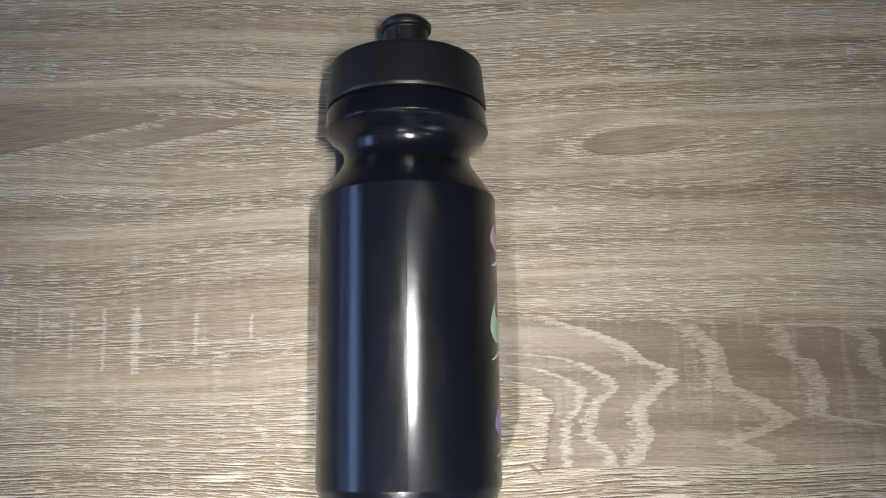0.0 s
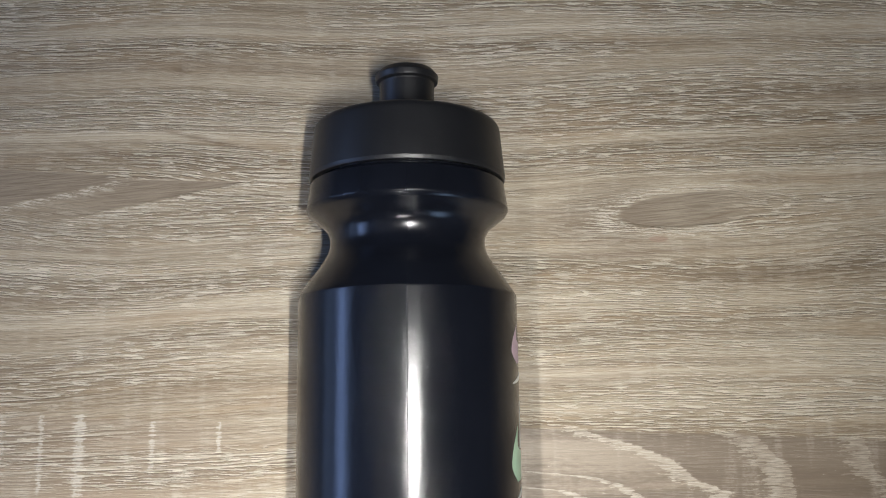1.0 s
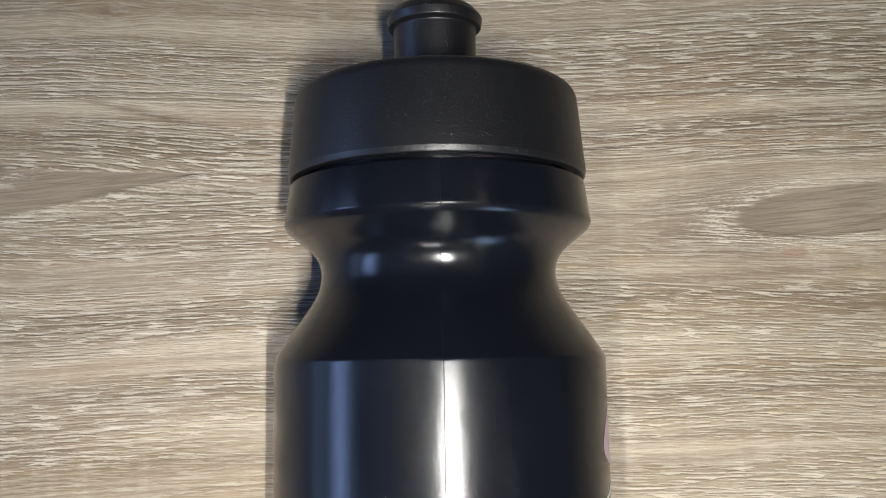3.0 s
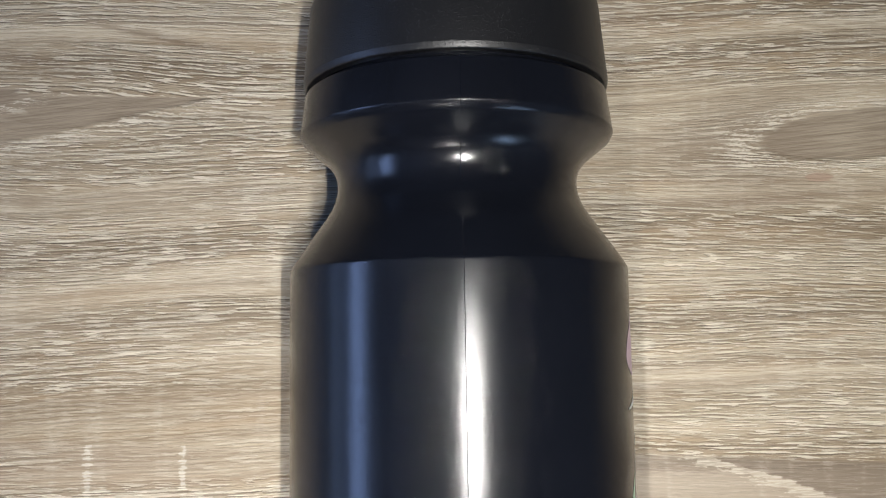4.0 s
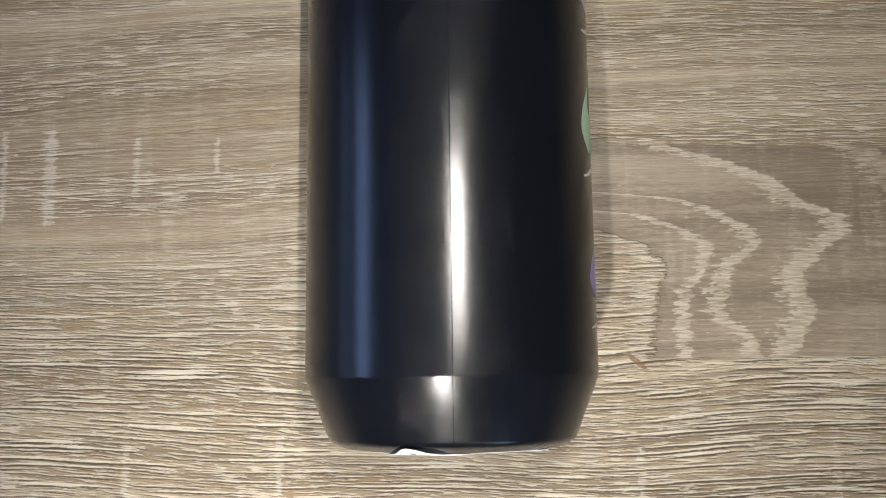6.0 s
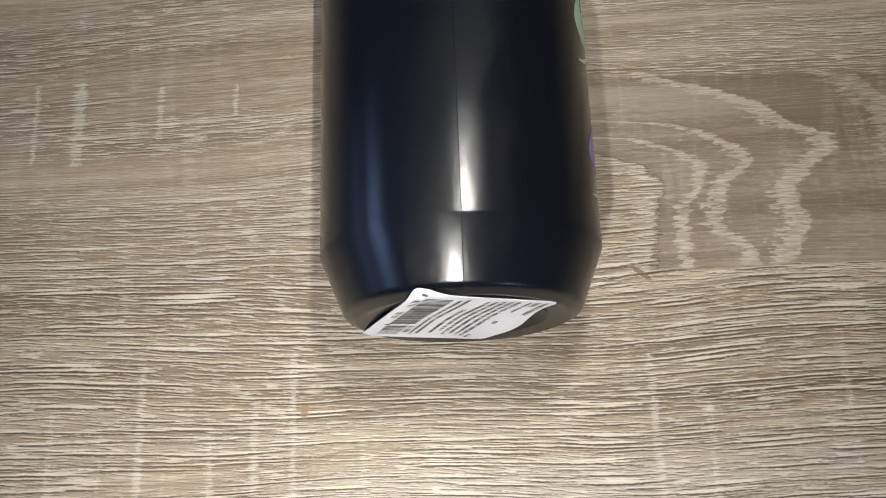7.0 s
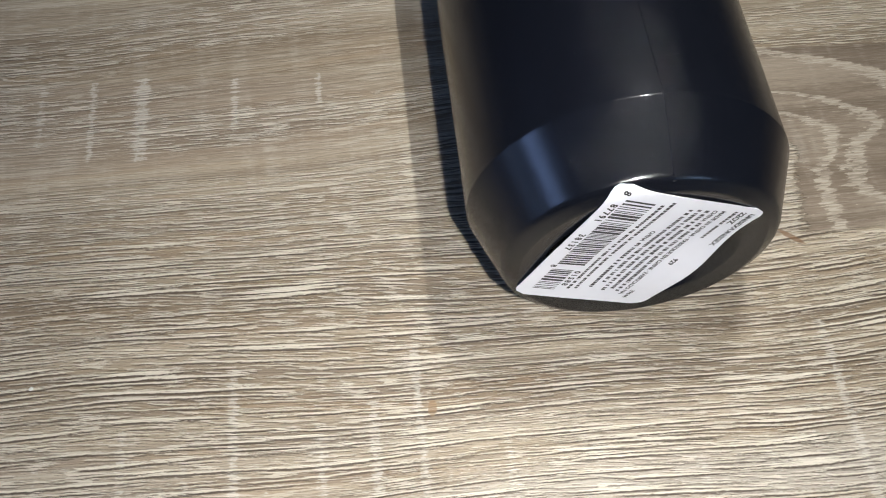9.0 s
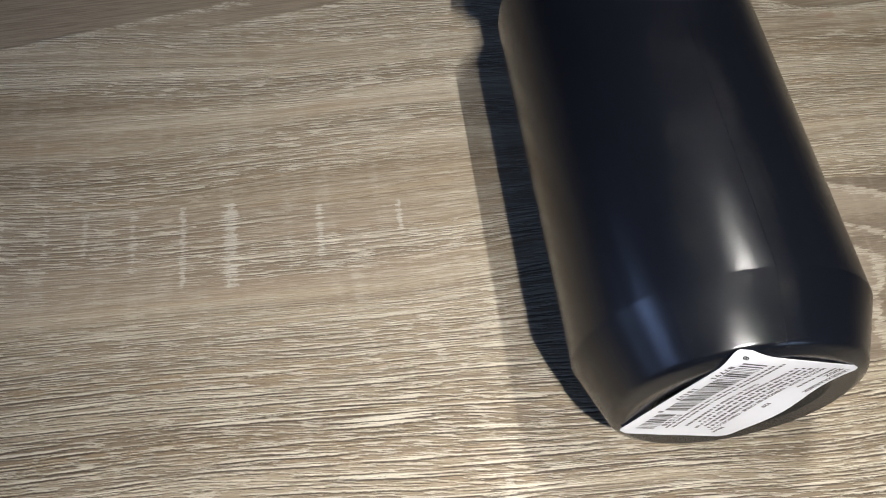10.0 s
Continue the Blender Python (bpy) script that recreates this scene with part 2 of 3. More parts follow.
    for px, top, low, half, level in strokes:
        across = g.step(g.op("ABSOLUTE", g.sub(xs, px)), half * 2.0, 0.0)
        along = g.mul(g.step(y, top + 0.001, top - 0.0015), g.step(y, low - 0.001, low + 0.004))
        one = g.mul(g.mul(across, along), level)
        saw = one if saw is None else g.op("MAXIMUM", saw, one)
    brown = g.mul(g.mul(g.step(x, -0.060, -0.100), g.step(g.add(y, g.mul(x, 0.045)), 0.0485, 0.0465)), g.step(g.add(y, g.mul(serr, 0.5)), 0.020, 0.026))
    wood = g.mix(g.mul(brown, 0.55), wood, (0.265, 0.205, 0.145))
    sawn_off = g.step(g.add(y, g.mul(slow, 0.03)), -0.052, -0.085)
    wood = g.mix(g.mul(sawn_off, g.mul(g.step(g.add(calm, g.mul(grit, 0.5)), 0.36, 0.52), 0.66)), wood, (0.50, 0.458, 0.388))

    # light grain lines and the embossing's painted crease shade, strongest towards -y, quiet in the smooth parts
    quiet = g.mul(g.sub(1.0, g.mul(heart, 0.97)), g.sub(1.0, g.mul(beyond, 0.88)))
    soft_zone = g.mul(g.step(y, -0.010, 0.012), g.step(y, 0.125, 0.090))
    quiet = g.mul(quiet, g.sub(1.0, g.mul(soft_zone, 0.15)))
    patchy = g.step(g.add(calm, g.mul(rough, 0.22)), 0.40, 0.58)
    a_1 = g.mul(g.mul(g.mul(quiet, g.sub(1.0, g.mul(near, 0.8))), g.add(0.62, g.mul(rough, 0.38))), g.add(0.30, g.mul(patchy, 0.70)))
    a_2 = g.mul(g.mul(quiet, g.sub(0.95, g.mul(rough, 0.30))), g.add(0.24, g.mul(patchy, 0.76)))
    pale, crease_shade = (0.68, 0.618, 0.500), (0.058, 0.041, 0.025)
    speck = g.add(g.add(g.mul(n_1, 0.45), g.mul(n_2, 0.45)), g.mul(g.noise(g.xyz(g.mul(x, 700.0), g.mul(y, 900.0), 31.0), 1.0, 2.0, 0.6), 0.35))
    chalk = g.mul(g.step(g.add(g.mul(saw, 0.85), g.mul(g.sub(speck, 0.62), 3.4)), 0.34, 0.75), g.step(saw, 0.02, 0.30))
    # the whole sheet is faintly cross-cut
    kerf = g.noise(g.xyz(g.mul(x, 170.0), g.mul(y, 22.0), 91.0), 1.0, 2.0, 0.5)
    wood = g.mix(g.mul(g.mul(g.step(kerf, 0.52, 0.66), g.step(speck, 0.52, 0.70)), g.mul(g.sub(1.0, heart), 0.17)), wood, (0.60, 0.545, 0.450))
    wood = g.mix(g.mul(chalk, 0.60), wood, (0.62, 0.580, 0.500))
    wood = g.mix(g.mul(dark_2, g.mul(a_2, g.add(0.66, g.mul(rough, 0.30)))), wood, crease_shade)
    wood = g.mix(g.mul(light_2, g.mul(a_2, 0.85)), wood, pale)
    wood = g.mix(g.mul(dark_1, g.mul(a_1, g.add(0.70, g.mul(rough, 0.18)))), wood, crease_shade)
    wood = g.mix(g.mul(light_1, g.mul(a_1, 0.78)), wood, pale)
    # brown smears
    for cx, cy, a, b, slope, paint in ((0.0385, -0.0185, 0.0032, 0.0011, -0.75, (0.20, 0.110, 0.052)), (-0.0630, -0.0560, 0.0013, 0.0022, 0.3, (0.27, 0.175, 0.092)), (0.0805, 0.1185, 0.0040, 0.0013, 0.0, (0.30, 0.205, 0.145))):
        smear = g.step(g.add(bell(cx, cy, a, b, slope), g.mul(g.sub(n_2, 0.5), 0.6)), 0.34, 0.55)
        wood = g.mix(g.mul(smear, 0.8), wood, paint)
    tree.links.new(wood, bsdf.inputs["Base Color"])
    g.link(g.add(0.38, g.mul(g.sub(1.0, n_2), 0.22)), bsdf.inputs["Roughness"])
    height = g.add(g.add(g.mul(n_2, a_2), g.mul(g.mul(n_1, a_1), 1.6)), g.add(g.mul(fibre, 0.25), g.mul(g.sub(g.mul(light_1, a_1), g.mul(dark_1, a_1)), 0.22)))
    g.bump(height, 0.8, 0.0007, bsdf.inputs["Normal"])
    return mat


def plastic_material(name, colour, rough, grain, depth):
    """Satin black moulded plastic with a fine leathery grain."""
    mat, tree, bsdf = material(name)
    g = Graph(tree)
    p, (x, y, z) = g.place()
    blotch = g.noise(p, 60.0, 3.0)
    tint = g.mix(blotch, tuple(c * 0.85 for c in colour), tuple(c * 1.2 for c in colour))
    tree.links.new(tint, bsdf.inputs["Base Color"])
    g.link(g.add(rough - 0.04, g.mul(blotch, 0.08)), bsdf.inputs["Roughness"])
    bsdf.inputs["Specular IOR Level"].default_value = 0.50
    skin_grain = g.noise(p, grain, 2.0, 0.6)
    g.bump(g.add(g.mul(skin_grain, 0.45), g.mul(g.step(skin_grain, 0.58, 0.72), 0.42)), 0.5, depth, bsdf.inputs["Normal"])
    return mat


def plain_material(name, colour, rough, scale=40.0, spread=0.12, depth=0.0002):
    mat, tree, bsdf = material(name)
    g = Graph(tree)
    p, _ = g.place()
    n = g.noise(p, scale, 4.0)
    tree.links.new(g.mix(n, tuple(c * (1 - spread) for c in colour), tuple(min(1, c * (1 + spread)) for c in colour)), bsdf.inputs["Base Color"])
    bsdf.inputs["Roughness"].default_value = rough
    g.bump(n, 0.3, depth, bsdf.inputs["Normal"])
    return mat


def glass_material():
    mat, tree, bsdf = material("window_glass")
    bsdf.inputs["Transmission Weight"].default_value = 1.0
    bsdf.inputs["Roughness"].default_value = 0.0
    bsdf.inputs["IOR"].default_value = 1.45
    return mat


WOOD = wood_material()
BODY_BLACK = plastic_material("satin_black_plastic", (0.0042, 0.0049, 0.0075), 0.175, 3200.0, 0.00011)
CAP_BLACK = plastic_material("matt_black_plastic", (0.0066, 0.0068, 0.0078), 0.38, 2600.0, 0.00019)
NOTCH_BLACK = plain_material("dull_black_notch", (0.006, 0.006, 0.0065), 0.8, 900.0, 0.2)
PAPER = plain_material("white_sticker_paper", (0.79, 0.80, 0.85), 0.45, 300.0, 0.03, 0.00003)
INK = plain_material("black_print", (0.025, 0.025, 0.028), 0.5, 900.0, 0.3)
PINK = plain_material("pink_print", (0.56, 0.40, 0.46), 0.42, 400.0, 0.06)
GREEN = plain_material("pale_green_print", (0.40, 0.58, 0.40), 0.42, 400.0, 0.06)
PURPLE = plain_material("violet_print", (0.30, 0.23, 0.52), 0.42, 400.0, 0.06)
WHITE_INK = plain_material("white_print", (0.66, 0.66, 0.60), 0.45, 400.0, 0.05)
PLASTER = plain_material("grey_plaster", (0.30, 0.29, 0.28), 0.9, 6.0, 0.10, 0.001)
CEILING_PAINT = plain_material("dim_ceiling_paint", (0.32, 0.31, 0.30), 0.9, 5.0, 0.08, 0.001)
FLOOR_GREY = plain_material("grey_floor", (0.16, 0.14, 0.12), 0.6, 8.0, 0.2, 0.001)
FRAME_WHITE = plain_material("white_window_paint", (0.75, 0.75, 0.74), 0.4, 30.0, 0.04)
STEEL = plain_material("grey_leg_paint", (0.2, 0.2, 0.2), 0.45, 60.0, 0.1)
GLASS = glass_material()


# ---------------------------------------------------------------- mesh helpers
def mesh_of(name, bm, mat, smooth=False):
    me = bpy.data.meshes.new(name)
    bmesh.ops.recalc_face_normals(bm, faces=bm.faces)
    for f in bm.faces:
        f.smooth = smooth
    bm.to_mesh(me)
    bm.free()
    me.materials.append(mat)
    return me


def part(name, bm, mat, parent=None, label="", smooth=False):
    ob = new(name, mesh_of(name, bm, mat, smooth))
    if parent is not None:
        ob.parent = parent
    return tagged(ob, label)


def box(bm, lo, hi, bevel=0.0):
    c = [(a + b) / 2 for a, b in zip(lo, hi)]
    s = [b - a for a, b in zip(lo, hi)]
    made = bmesh.ops.create_cube(bm, size=1.0, matrix=Matrix.Translation(c) @ Matrix.Diagonal((*s, 1)))
    if bevel:
        edges = list({e for v in made["verts"] for e in v.link_edges})
        bmesh.ops.bevel(bm, geom=edges, offset=bevel, segments=2, affect="EDGES", profile=0.5)
    return bm


def boxes(*spans, bevel=0.0):
    bm = bmesh.new()
    for lo, hi in spans:
        box(bm, lo, hi, bevel)
    return bm


def rounded(corners, steps=6):
    """A profile of (y, r, corner radius) with its corners rounded off."""
    out = []
    for i, (y, r, c) in enumerate(corners):
        p = Vector((y, r))
        if c <= 0 or i in (0, len(corners) - 1):
            out.append(p)
            continue
        a, b = Vector(corners[i - 1][:2]) - p, Vector(corners[i + 1][:2]) - p
        half = a.angle(b) / 2
        d = min(c / max(math.tan(half), 0.05), a.length * 0.49, b.length * 0.49)
        s, e = p + a.normalized() * d, p + b.normalized() * d
        for k in range(steps + 1):
            f = k / steps
            out.append(s * (1 - f) ** 2 + p * 2 * f * (1 - f) + e * f * f)
    return out


def lathe(profile, segments=160):
    """A turned mesh about the y axis from (y, r) points."""
    bm = bmesh.new()
    rings = []
    for y, r in profile:
        if r < 1e-6:
            rings.append([bm.verts.new((0, y, 0))])
        else:
            rings.append([bm.verts.new((r * math.sin(2 * math.pi * k / segments), y, r * math.cos(2 * math.pi * k / segments))) for k in range(segments)])
    for a, b in zip(rings, rings[1:]):
        for k in range(segments):
            n = (k + 1) % segments
            if len(a) == 1 and len(b) == 1:
                continue
            if len(a) == 1:
                bm.faces.new((a[0], b[k], b[n]))
            elif len(b) == 1:
                bm.faces.new((a[k], b[0], a[n]))
            else:
                bm.faces.new((a[k], b[k], b[n], a[n]))
    return bm


# ---------------------------------------------------------------- the room round the table
ROOM = 2.0
FLOOR, TOP = -0.75, 1.75


def wall(name, spans):
    return tagged(part(name, boxes(*spans), PLASTER), "dim grey plastered wall round the table", "wall", kind="structure")


T = 0.15
tagged(part("floor", boxes(((-ROOM, -ROOM, FLOOR - 0.1), (ROOM, ROOM, FLOOR))), FLOOR_GREY), "grey floor under the wooden table", "floor", kind="structure")
tagged(part("ceiling", boxes(((-ROOM, -ROOM, TOP), (ROOM, ROOM, TOP + 0.1))), CEILING_PAINT), "dim painted ceiling over the table", "ceiling", kind="structure")
WEST = (-0.90, 0.80, 0.66, 1.00)
WEST_LOW = (-0.90, 0.80, 0.07, 0.27)
SOUTH = (0.95, 1.55, 0.375, 0.825)
wall("wall_west", (((-ROOM - T, -ROOM, FLOOR), (-ROOM, WEST[0], TOP)), ((-ROOM - T, WEST[1], FLOOR), (-ROOM, ROOM, TOP)),
                   ((-ROOM - T, WEST[0], FLOOR), (-ROOM, WEST[1], WEST_LOW[2])), ((-ROOM - T, WEST[0], WEST_LOW[3]), (-ROOM, WEST[1], WEST[2])), ((-ROOM - T, WEST[0], WEST[3]), (-ROOM, WEST[1], TOP))))
wall("wall_south", (((-ROOM, -ROOM - T, FLOOR), (SOUTH[0], -ROOM, TOP)), ((SOUTH[1], -ROOM - T, FLOOR), (ROOM, -ROOM, TOP)),
                    ((SOUTH[0], -ROOM - T, FLOOR), (SOUTH[1], -ROOM, SOUTH[2])), ((SOUTH[0], -ROOM - T, SOUTH[3]), (SOUTH[1], -ROOM, TOP))))
wall("wall_east", (((ROOM, -ROOM, FLOOR), (ROOM + T, ROOM, TOP)),))
wall("wall_north", (((-ROOM, ROOM, FLOOR), (ROOM, ROOM + T, TOP)),))


def window(name, along_x, a0, a1, z0, z1):
    """A white window in an outer wall: frame, mullion, pane and sill."""
    base = tagged(new(name), "white framed window in the plastered wall", "window", kind="structure")

    def span(a, b, z_lo, z_hi, d_lo, d_hi):
        if along_x:
            return ((a, -ROOM - d_hi, z_lo), (b, -ROOM - d_lo, z_hi))
        return ((-ROOM - d_hi, a, z_lo), (-ROOM - d_lo, b, z_hi))

    w = 0.045
    part("window_frame", boxes(span(a0, a0 + w, z0, z1, 0.05, 0.10), span(a1 - w, a1, z0, z1, 0.05, 0.10),
                               span(a0 + w, a1 - w, z0, z0 + w, 0.05, 0.10), span(a0 + w, a1 - w, z1 - w, z1, 0.05, 0.10)), FRAME_WHITE, base)
    pane = part("pane", boxes(span(a0 + w, a1 - w, z0 + w, z1 - w, 0.072, 0.078)), GLASS, base)
    pane.visible_shadow = False
    return base


window("window_1", False, *WEST)
window("window_2", True, *SOUTH)
window("window_3", False, *WEST_LOW)

# ---------------------------------------------------------------- the table
table = tagged(new("table"), "table with a pale rough-sawn oak laminate top", "table")
part("tabletop", boxes(((-0.60, -0.40, -0.028), (0.60, 0.45, 0.0)), bevel=0.0012), WOOD, table, "pale sawn oak laminate with knots and saw marks")
for lx in (-0.55, 0.55):
    for ly in (-0.35, 0.40):
        part("leg", boxes(((lx - 0.025, ly - 0.025, FLOOR), (lx + 0.025, ly + 0.025, -0.028)), bevel=0.003), STEEL, table)

# ---------------------------------------------------------------- the bottle, lying on the table along y
R = 0.0367
bottle = tagged(new("water_bottle"), "black plastic squeeze bottle lying on the oak table", "bottle")
bottle.matrix_world = pose(-0.0148, 0, R, 0, 0, -0.06)
MM = 0.001


def turned(name, corners, mat, parent, label="", steps=6, segments=160):
    prof = rounded([(y * MM, r * MM, c * MM) for y, r, c in corners], steps)
    return part(name, lathe(prof, segments), mat, parent, label, smooth=True)


def flowing(points, steps=6):
    """A smooth run of (y, r) through the given places."""
    out = []
    for i in range(1, len(points) - 2):
        p0, p1, p2, p3 = (Vector(p) for p in points[i - 1:i + 3])
        for k in range(steps):
            f = k / steps
            out.append(0.5 * (2 * p1 + (p2 - p0) * f + (2 * p0 - 5 * p1 + 4 * p2 - p3) * f * f + (3 * p1 - p0 - 3 * p2 + p3) * f ** 3))
    return out + [Vector(points[-2])]


NECK = [(p.x, p.y, 0) for p in flowing(((90.0, 38.2), (94.2, 35.5), (99.5, 31.9), (104.0, 28.8), (107.2, 27.1), (110.6, 26.4), (113.6, 26.9), (116.2, 28.6), (118.8, 31.7), (120.6, 33.9), (121.6, 34.9)))]
BODY = ((-36.5, 0.0, 0), (-36.2, 19.5, 1.5), (-38.6, 22.0, 1.0), (-39.2, 27.3, 1.6), (-37.6, 30.6, 3.0), (-22.3, 36.7, 1.2), (92.2, 36.7, 1.6), *NECK, (121.9, 34.6, 0.6), (130.9, 33.4, 0.8), (131.3, 30.5, 0.3), (133.5, 30.5, 0))
body = turned("body", BODY, BODY_BLACK, bottle, "satin black squeezable plastic body", steps=7)
CAP = ((133.4, 30.4, 0), (132.2, 31.2, 0.3), (132.0, 33.6, 0.5), (133.4, 33.9, 0.5), (152.0, 32.2, 3.2), (154.0, 22.0, 6.0), (154.4, 11.5, 1.4), (155.6, 10.0, 1.0), (158.0, 9.7, 0))
turned("screw_cap", CAP, CAP_BLACK, bottle, "matt black screw-on cap")
SPOUT = ((155.0, 9.5, 0), (168.2, 9.6, 0.6), (168.9, 10.9, 0.7), (171.0, 11.2, 0.8), (173.2, 9.4, 1.2), (174.0, 3.0, 0.5), (171.5, 2.2, 0.4), (171.5, 0.0, 0))
turned("pull_spout", SPOUT, CAP_BLACK, bottle, "black pull-up drinking spout", segments=96)


def skin(profile, y):
    """The radius of a turned profile at y (outer skin)."""
    for (y0, r0), (y1, r1) in zip(profile, profile[1:]):
        if y0 <= y <= y1:
            return r0 + (r1 - r0) * (y - y0) / max(y1 - y0, 1e-9)
    return profile[-1][1]


BODY_SKIN = [p for p in rounded([(y * MM, r * MM, c * MM) for y, r, c in BODY[4:-2]], 7)]


def seam():
    """The mould's parting line: a hair-thin ridge along the body."""
    bm = bmesh.new()
    angle, w, h = radians(1.6), 0.00016, 0.00005
    rows = []
    for y, r in BODY_SKIN:
        up, side = Vector((math.sin(angle), 0, math.cos(angle))), Vector((math.cos(angle), 0, -math.sin(angle)))
        c = Vector((0, y, 0))
        rows.append([bm.verts.new(c + up * (r - 0.0001) - side * w), bm.verts.new(c + up * (r + h)), bm.verts.new(c + up * (r - 0.0001) + side * w)])
    for a, b in zip(rows, rows[1:]):
        for k in (0, 1):
            bm.faces.new((a[k], a[k + 1], b[k + 1], b[k]))
    return bm


part("mould_seam", seam(), BODY_BLACK, body)


def notch():
    bm = bmesh.new()
    bmesh.ops.create_uvsphere(bm, u_segments=24, v_segments=12, radius=1.0)
    bmesh.ops.transform(bm, matrix=Matrix.Translation((0.0010, -0.0374, 0.0291)) @ Matrix.Diagonal((0.0021, 0.0008, 0.0010, 1)), verts=bm.verts)
    return bm


part("mould_notch", notch(), NOTCH_BLACK, body, smooth=True)


# prints on the flank: a leaf-shaped mark with a short tick, three times in three colours
def flank(angle, y, lift):
    a = radians(angle)
    return Vector(((R + lift) * math.sin(a), y, (R + lift) * math.cos(a)))


def leaf(y0, y1, inner, outer, lift=0.00005, steps=40):
    """A drop-shaped print, round at y0 and pointed at y1, with a bite out of its outer side."""
    bm = bmesh.new()
    rows = []
    span = outer - inner
    for k in range(steps + 1):
        f = k / steps
        near = inner + span * (0.30 * (1 - min(1.0, f / 0.30)) ** 2.0 + 0.42 * max(0.0, (f - 0.30) / 0.70) ** 1.7)
        if f < 0.46:
            far = inner + span * (0.30 + 0.70 * math.sqrt(max(0.0, 1 - (1 - f / 0.46) ** 2)))
        else:
            far = near + (span * 0.90 - (near - inner)) * (0.42 * (1 - (f - 0.46) / 0.54) ** 1.2 + 0.58 * max(0.0, 1 - (f - 0.46) / 0.10))
        rows.append([bm.verts.new(flank(near + (far - near) * j / 5, y0 + (y1 - y0) * f, lift)) for j in range(6)])
    for a, b in zip(rows, rows[1:]):
        for j in range(5):
            bm.faces.new((a[j], a[j + 1], b[j + 1], b[j]))
    return bm


def tick(y0, y1, a0, a1, wide):
    bm = bmesh.new()
    rows = []
    for k in range(11):
        f = k / 10
        w = wide * (0.15 + f)
        c, yy = a0 + (a1 - a0) * f, y0 + (y1 - y0) * f ** 1.3
        rows.append([bm.verts.new(flank(c, yy - w / 2, 0.00005)), bm.verts.new(flank(c, yy + w / 2, 0.00005))])
    for a, b in zip(rows, rows[1:]):
        bm.faces.new((a[0], a[1], b[1], b[0]))
    return bm


for name, y0, y1, t0, t1, paint, inner in (("pink_mark", 0.0695, 0.0830, 0.0630, 0.0660, PINK, 66), ("green_mark", 0.0322, 0.0510, 0.0254, 0.0300, GREEN, 63), ("violet_mark", -0.0037, 0.0105, -0.0112, -0.0080, PURPLE, 67)):
    part("printed_mark", leaf(y0, y1, inner, inner + 30), paint, body, name.split("_")[0] + " printed drop-shaped mark")
    part("printed_mark", tick(t0, t1, inner + 1, inner + 18, 0.0022), WHITE_INK, body, "short white printed tick")

outline = bmesh.new()
edge = [[outline.verts.new(flank(a + 3.0 * k / 12, 0.0425 + 0.0150 * k / 12, 0.00005)) for a in (77, 82)] for k in range(13)]
for p, q in zip(edge, edge[1:]):
    outline.faces.new((p[0], p[1], q[1], q[0]))
part("printed_mark", outline, WHITE_INK, body, "thin pale printed outline beside the green mark")

# a crumb of dust on the table
speckle = bmesh.new()
bmesh.ops.create_icosphere(speckle, subdivisions=2, radius=0.00045)
for v in speckle.verts:
    v.co = Vector((v.co.x * 1.5, v.co.y, v.co.z * 0.7)) * (1 + 0.25 * noise.noise(v.co * 4000))
crumb = part("dust_crumb", speckle, WHITE_INK)
crumb.matrix_world = pose(-0.161, -0.0405, 0.0002, 0, 0, 20)
tagged(crumb, "tiny white crumb of dust on the oak table", "crumb")

# ---------------------------------------------------------------- the sticker across the base
READ, UP = Vector((-0.40, 0, -0.9165)), Vector((0.9165, 0, -0.40))
MID = Vector((-0.0022, 0, 0.0033))
LONG, WIDE = 0.0455, 0.0368


def on_sticker(a, b, lift):
    """A place on the sticker: a along its writing, b up across the lines, both from its middle; it bends back over the rim."""
    p = MID + READ * a + UP * b
    r = p.length
    back = max(0.0, r - 0.0272) ** 2 * 80
    curl = 0.0007 * math.sin(a * 150 + 0.6) * max(0.0, b / WIDE + 0.1) * 2
    sag = 0.0010 * math.exp(-(r / 0.014) ** 2)
    return Vector((p.x, -0.0396 + back - curl * 0.6 + sag - lift, p.z))


def sticker_mesh(rows=44, cols=26, corner=0.0032):
    bm = bmesh.new()
    grid = []
    for i in range(rows + 1):
        a = LONG * (i / rows - 0.5)
        over = max(0.0, abs(a) - (LONG / 2 - corner))
        half = WIDE / 2 - (corner - math.sqrt(max(0.0, corner ** 2 - over ** 2)))
        wave = 0.0007 * math.sin(a * 190 + 1.0)
        grid.append([bm.verts.new(on_sticker(a, -half + (2 * half + wave) * j / cols, 0.0)) for j in range(cols + 1)])
    for p, q in zip(grid, grid[1:]):
        for j in range(cols):
            bm.faces.new((p[j], p[j + 1], q[j + 1], q[j]))
    made = bmesh.ops.extrude_face_region(bm, geom=bm.faces[:])
    bmesh.ops.translate(bm, vec=(0, 0.00015, 0), verts=[v for v in made["geom"] if isinstance(v, bmesh.types.BMVert)])
    return bm


sticker = part("sticker", sticker_mesh(), PAPER, bottle, "white printed paper sticker with curling edges", smooth=False)


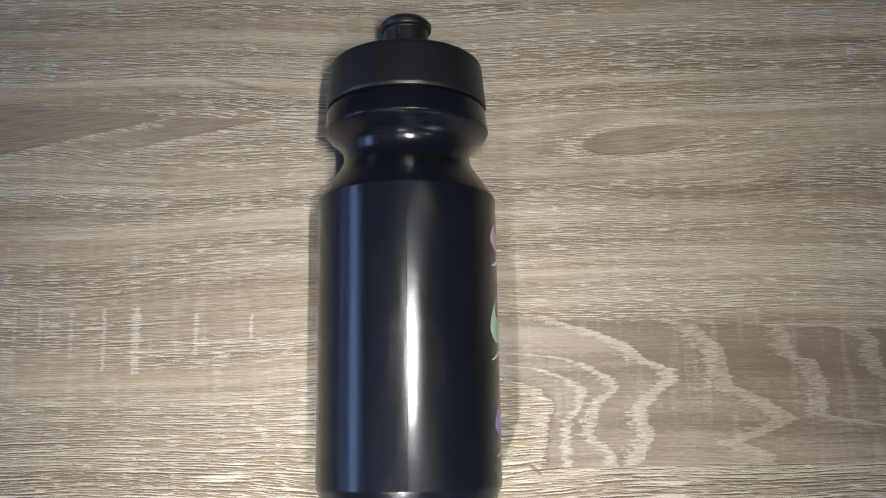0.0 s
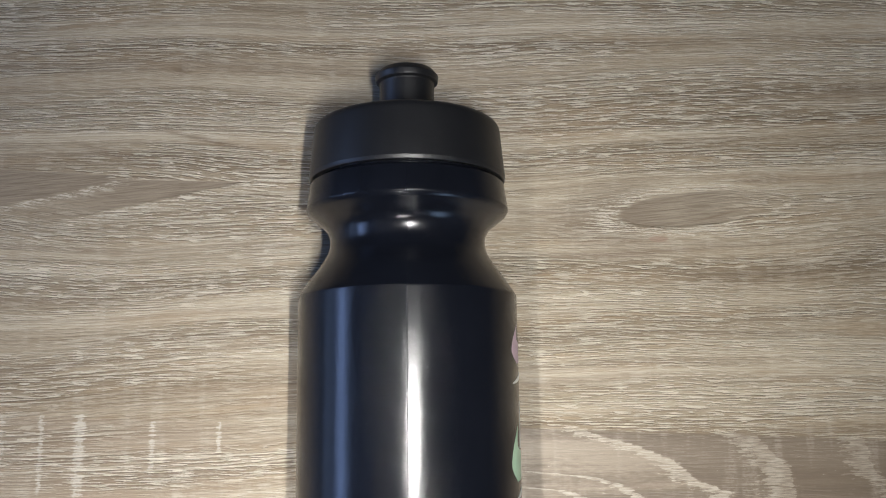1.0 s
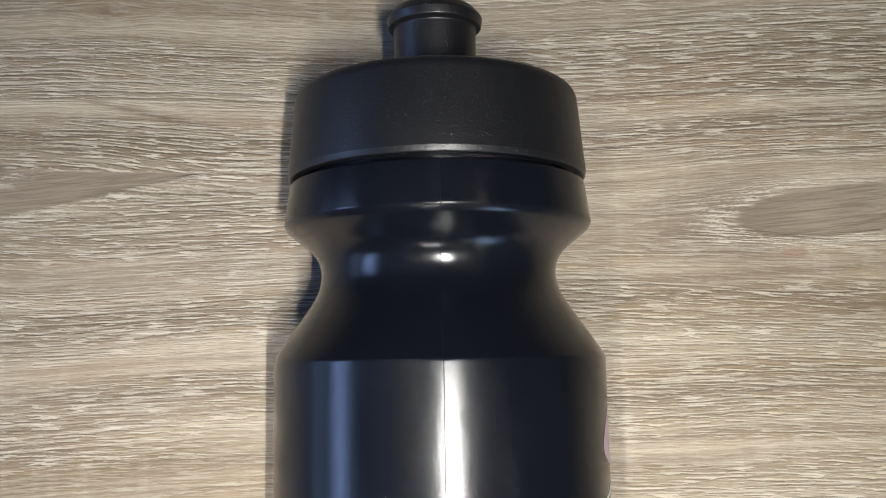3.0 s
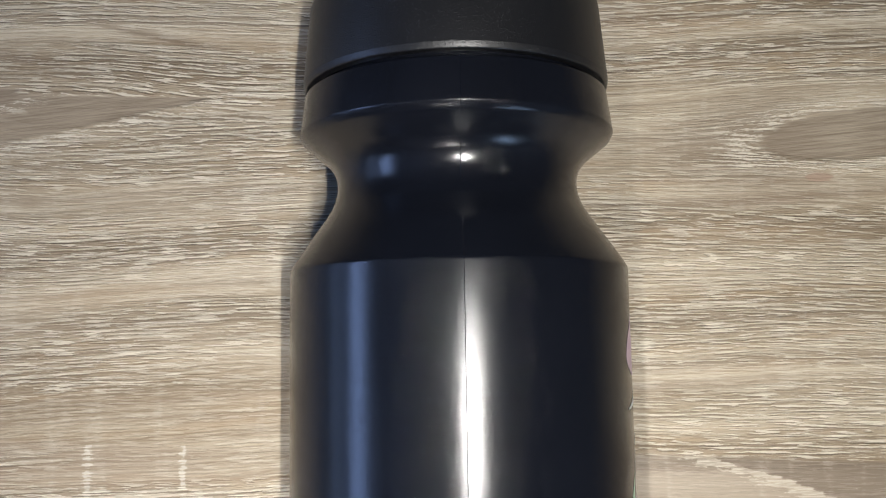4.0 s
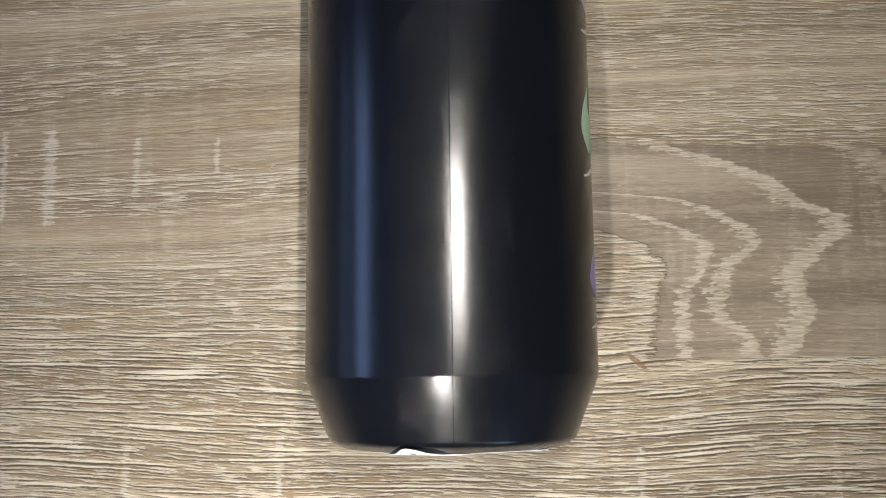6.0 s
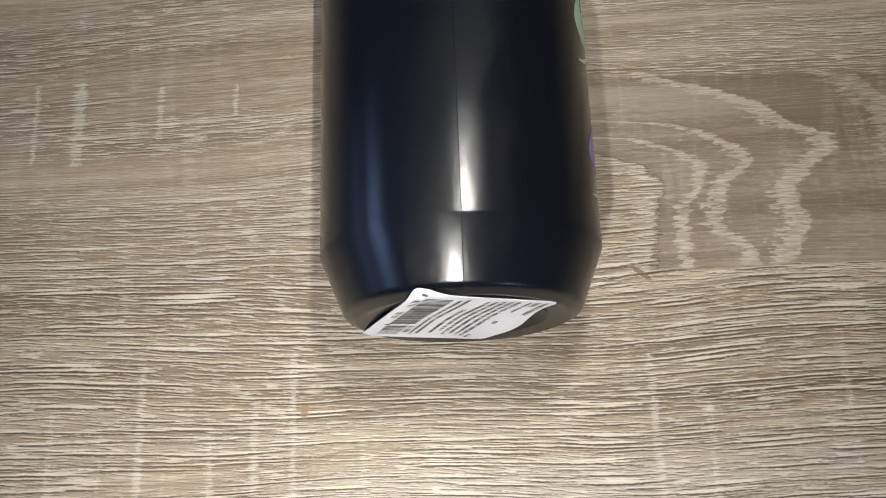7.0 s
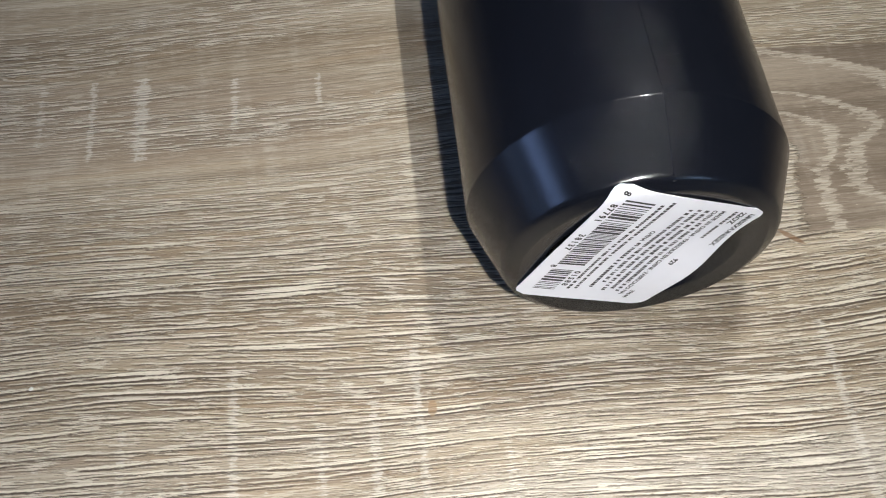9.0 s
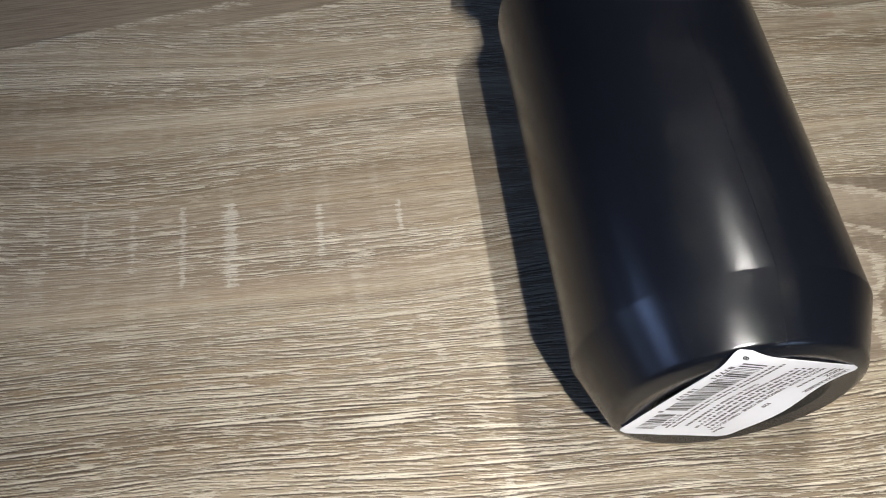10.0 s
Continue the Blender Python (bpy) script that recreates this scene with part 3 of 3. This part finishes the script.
def bars(spans):
    """Flat printed bars (a0, a1, b0, b1) in millimetres from the sticker's upper writing corner."""
    bm = bmesh.new()
    for a0, a1, b0, b1 in spans:
        n = max(1, int((a1 - a0) / 2))
        m = max(1, int((b1 - b0) / 2))
        pts = [[bm.verts.new(on_sticker((a0 + (a1 - a0) * i / n) * MM - LONG / 2, (b0 + (b1 - b0) * j / m) * MM - WIDE / 2, 0.00006)) for j in range(m + 1)] for i in range(n + 1)]
        for p, q in zip(pts, pts[1:]):
            for j in range(m):
                bm.faces.new((p[j], p[j + 1], q[j + 1], q[j]))
    return bm


def writing(text, a, b, size, spread=1.0):
    """Words in the built-in font, laid on the sticker from (a, b) millimetres."""
    curve = bpy.data.curves.new("words", "FONT")
    curve.body, curve.size, curve.resolution_u, curve.space_character, curve.offset = text, size, 2, spread, 0.035 * size
    ob = bpy.data.objects.new("words", curve)
    scene.collection.objects.link(ob)
    deps = bpy.context.evaluated_depsgraph_get()
    flat = bpy.data.meshes.new_from_object(ob.evaluated_get(deps))
    bpy.data.objects.remove(ob)
    bm = bmesh.new()
    bm.from_mesh(flat)
    bpy.data.meshes.remove(flat)
    for v in bm.verts:
        v.co = on_sticker((a + v.co.x) * MM - LONG / 2, (b + v.co.y) * MM - WIDE / 2, 0.00006)
    part("printed_text", bm, INK, sticker)


dice = random.Random(5)


def barcode(a0, a1, b0, b1):
    a = a0
    while a < a1:
        w = dice.choice((0.28, 0.28, 0.55, 0.8))
        part("barcode_bar", bars([(a, min(a + w, a1), b0, b1)]), INK, sticker)
        a += w + dice.choice((0.28, 0.4, 0.6))


barcode(3.6, 30.5, 3.6, 10.6)
barcode(32.8, 42.2, 3.6, 9.2)
writing("8", 1.6, 2.3, 2.0)
writing("87791", 5.6, 1.6, 2.2, 1.3)
writing("38137", 17.6, 1.6, 2.2, 1.3)
writing("8", 31.0, 2.6, 2.0)
writing("01588", 33.0, 9.9, 2.1, 1.35)
writing("UNISEX/UNISSEX", 2.2, 33.6, 1.8)
writing("22OZ", 2.0, 31.2, 2.0)
writing("MADE IN CHINA · FABRIQUE EN CHINE · FABRICADO NA", 2.6, 26.6, 1.5)
writing("CHINA", 2.8, 24.7, 1.5)
writing("929", 23.0, 29.6, 1.8)
writing("39644", 38.6, 28.6, 1.6)


def lost_line(a0, a1, b, high):
    """A line of print too small to read: short bars."""
    spans, a = [], a0
    while a < a1 - 0.6:
        w = dice.uniform(0.35, 0.95)
        spans.append((a, min(a + w, a1), b, b + high))
        a += w + dice.choice((0.2, 0.22, 0.25, 0.7))
    part("print_bar", bars(spans), INK, sticker)


lost_line(2.2, 40.5, 13.8, 0.8)
lost_line(3.6, 41.5, 12.0, 0.8)
lost_line(2.2, 14.0, 29.6, 0.8)
lost_line(8.2, 40.0, 24.8, 0.95)
lost_line(3.2, 39.0, 22.9, 0.95)
lost_line(3.4, 40.5, 21.0, 0.95)
lost_line(3.8, 37.0, 19.1, 0.95)
writing("CHINA", 13.5, 16.9, 1.5)
lost_line(19.0, 40.0, 17.1, 0.95)
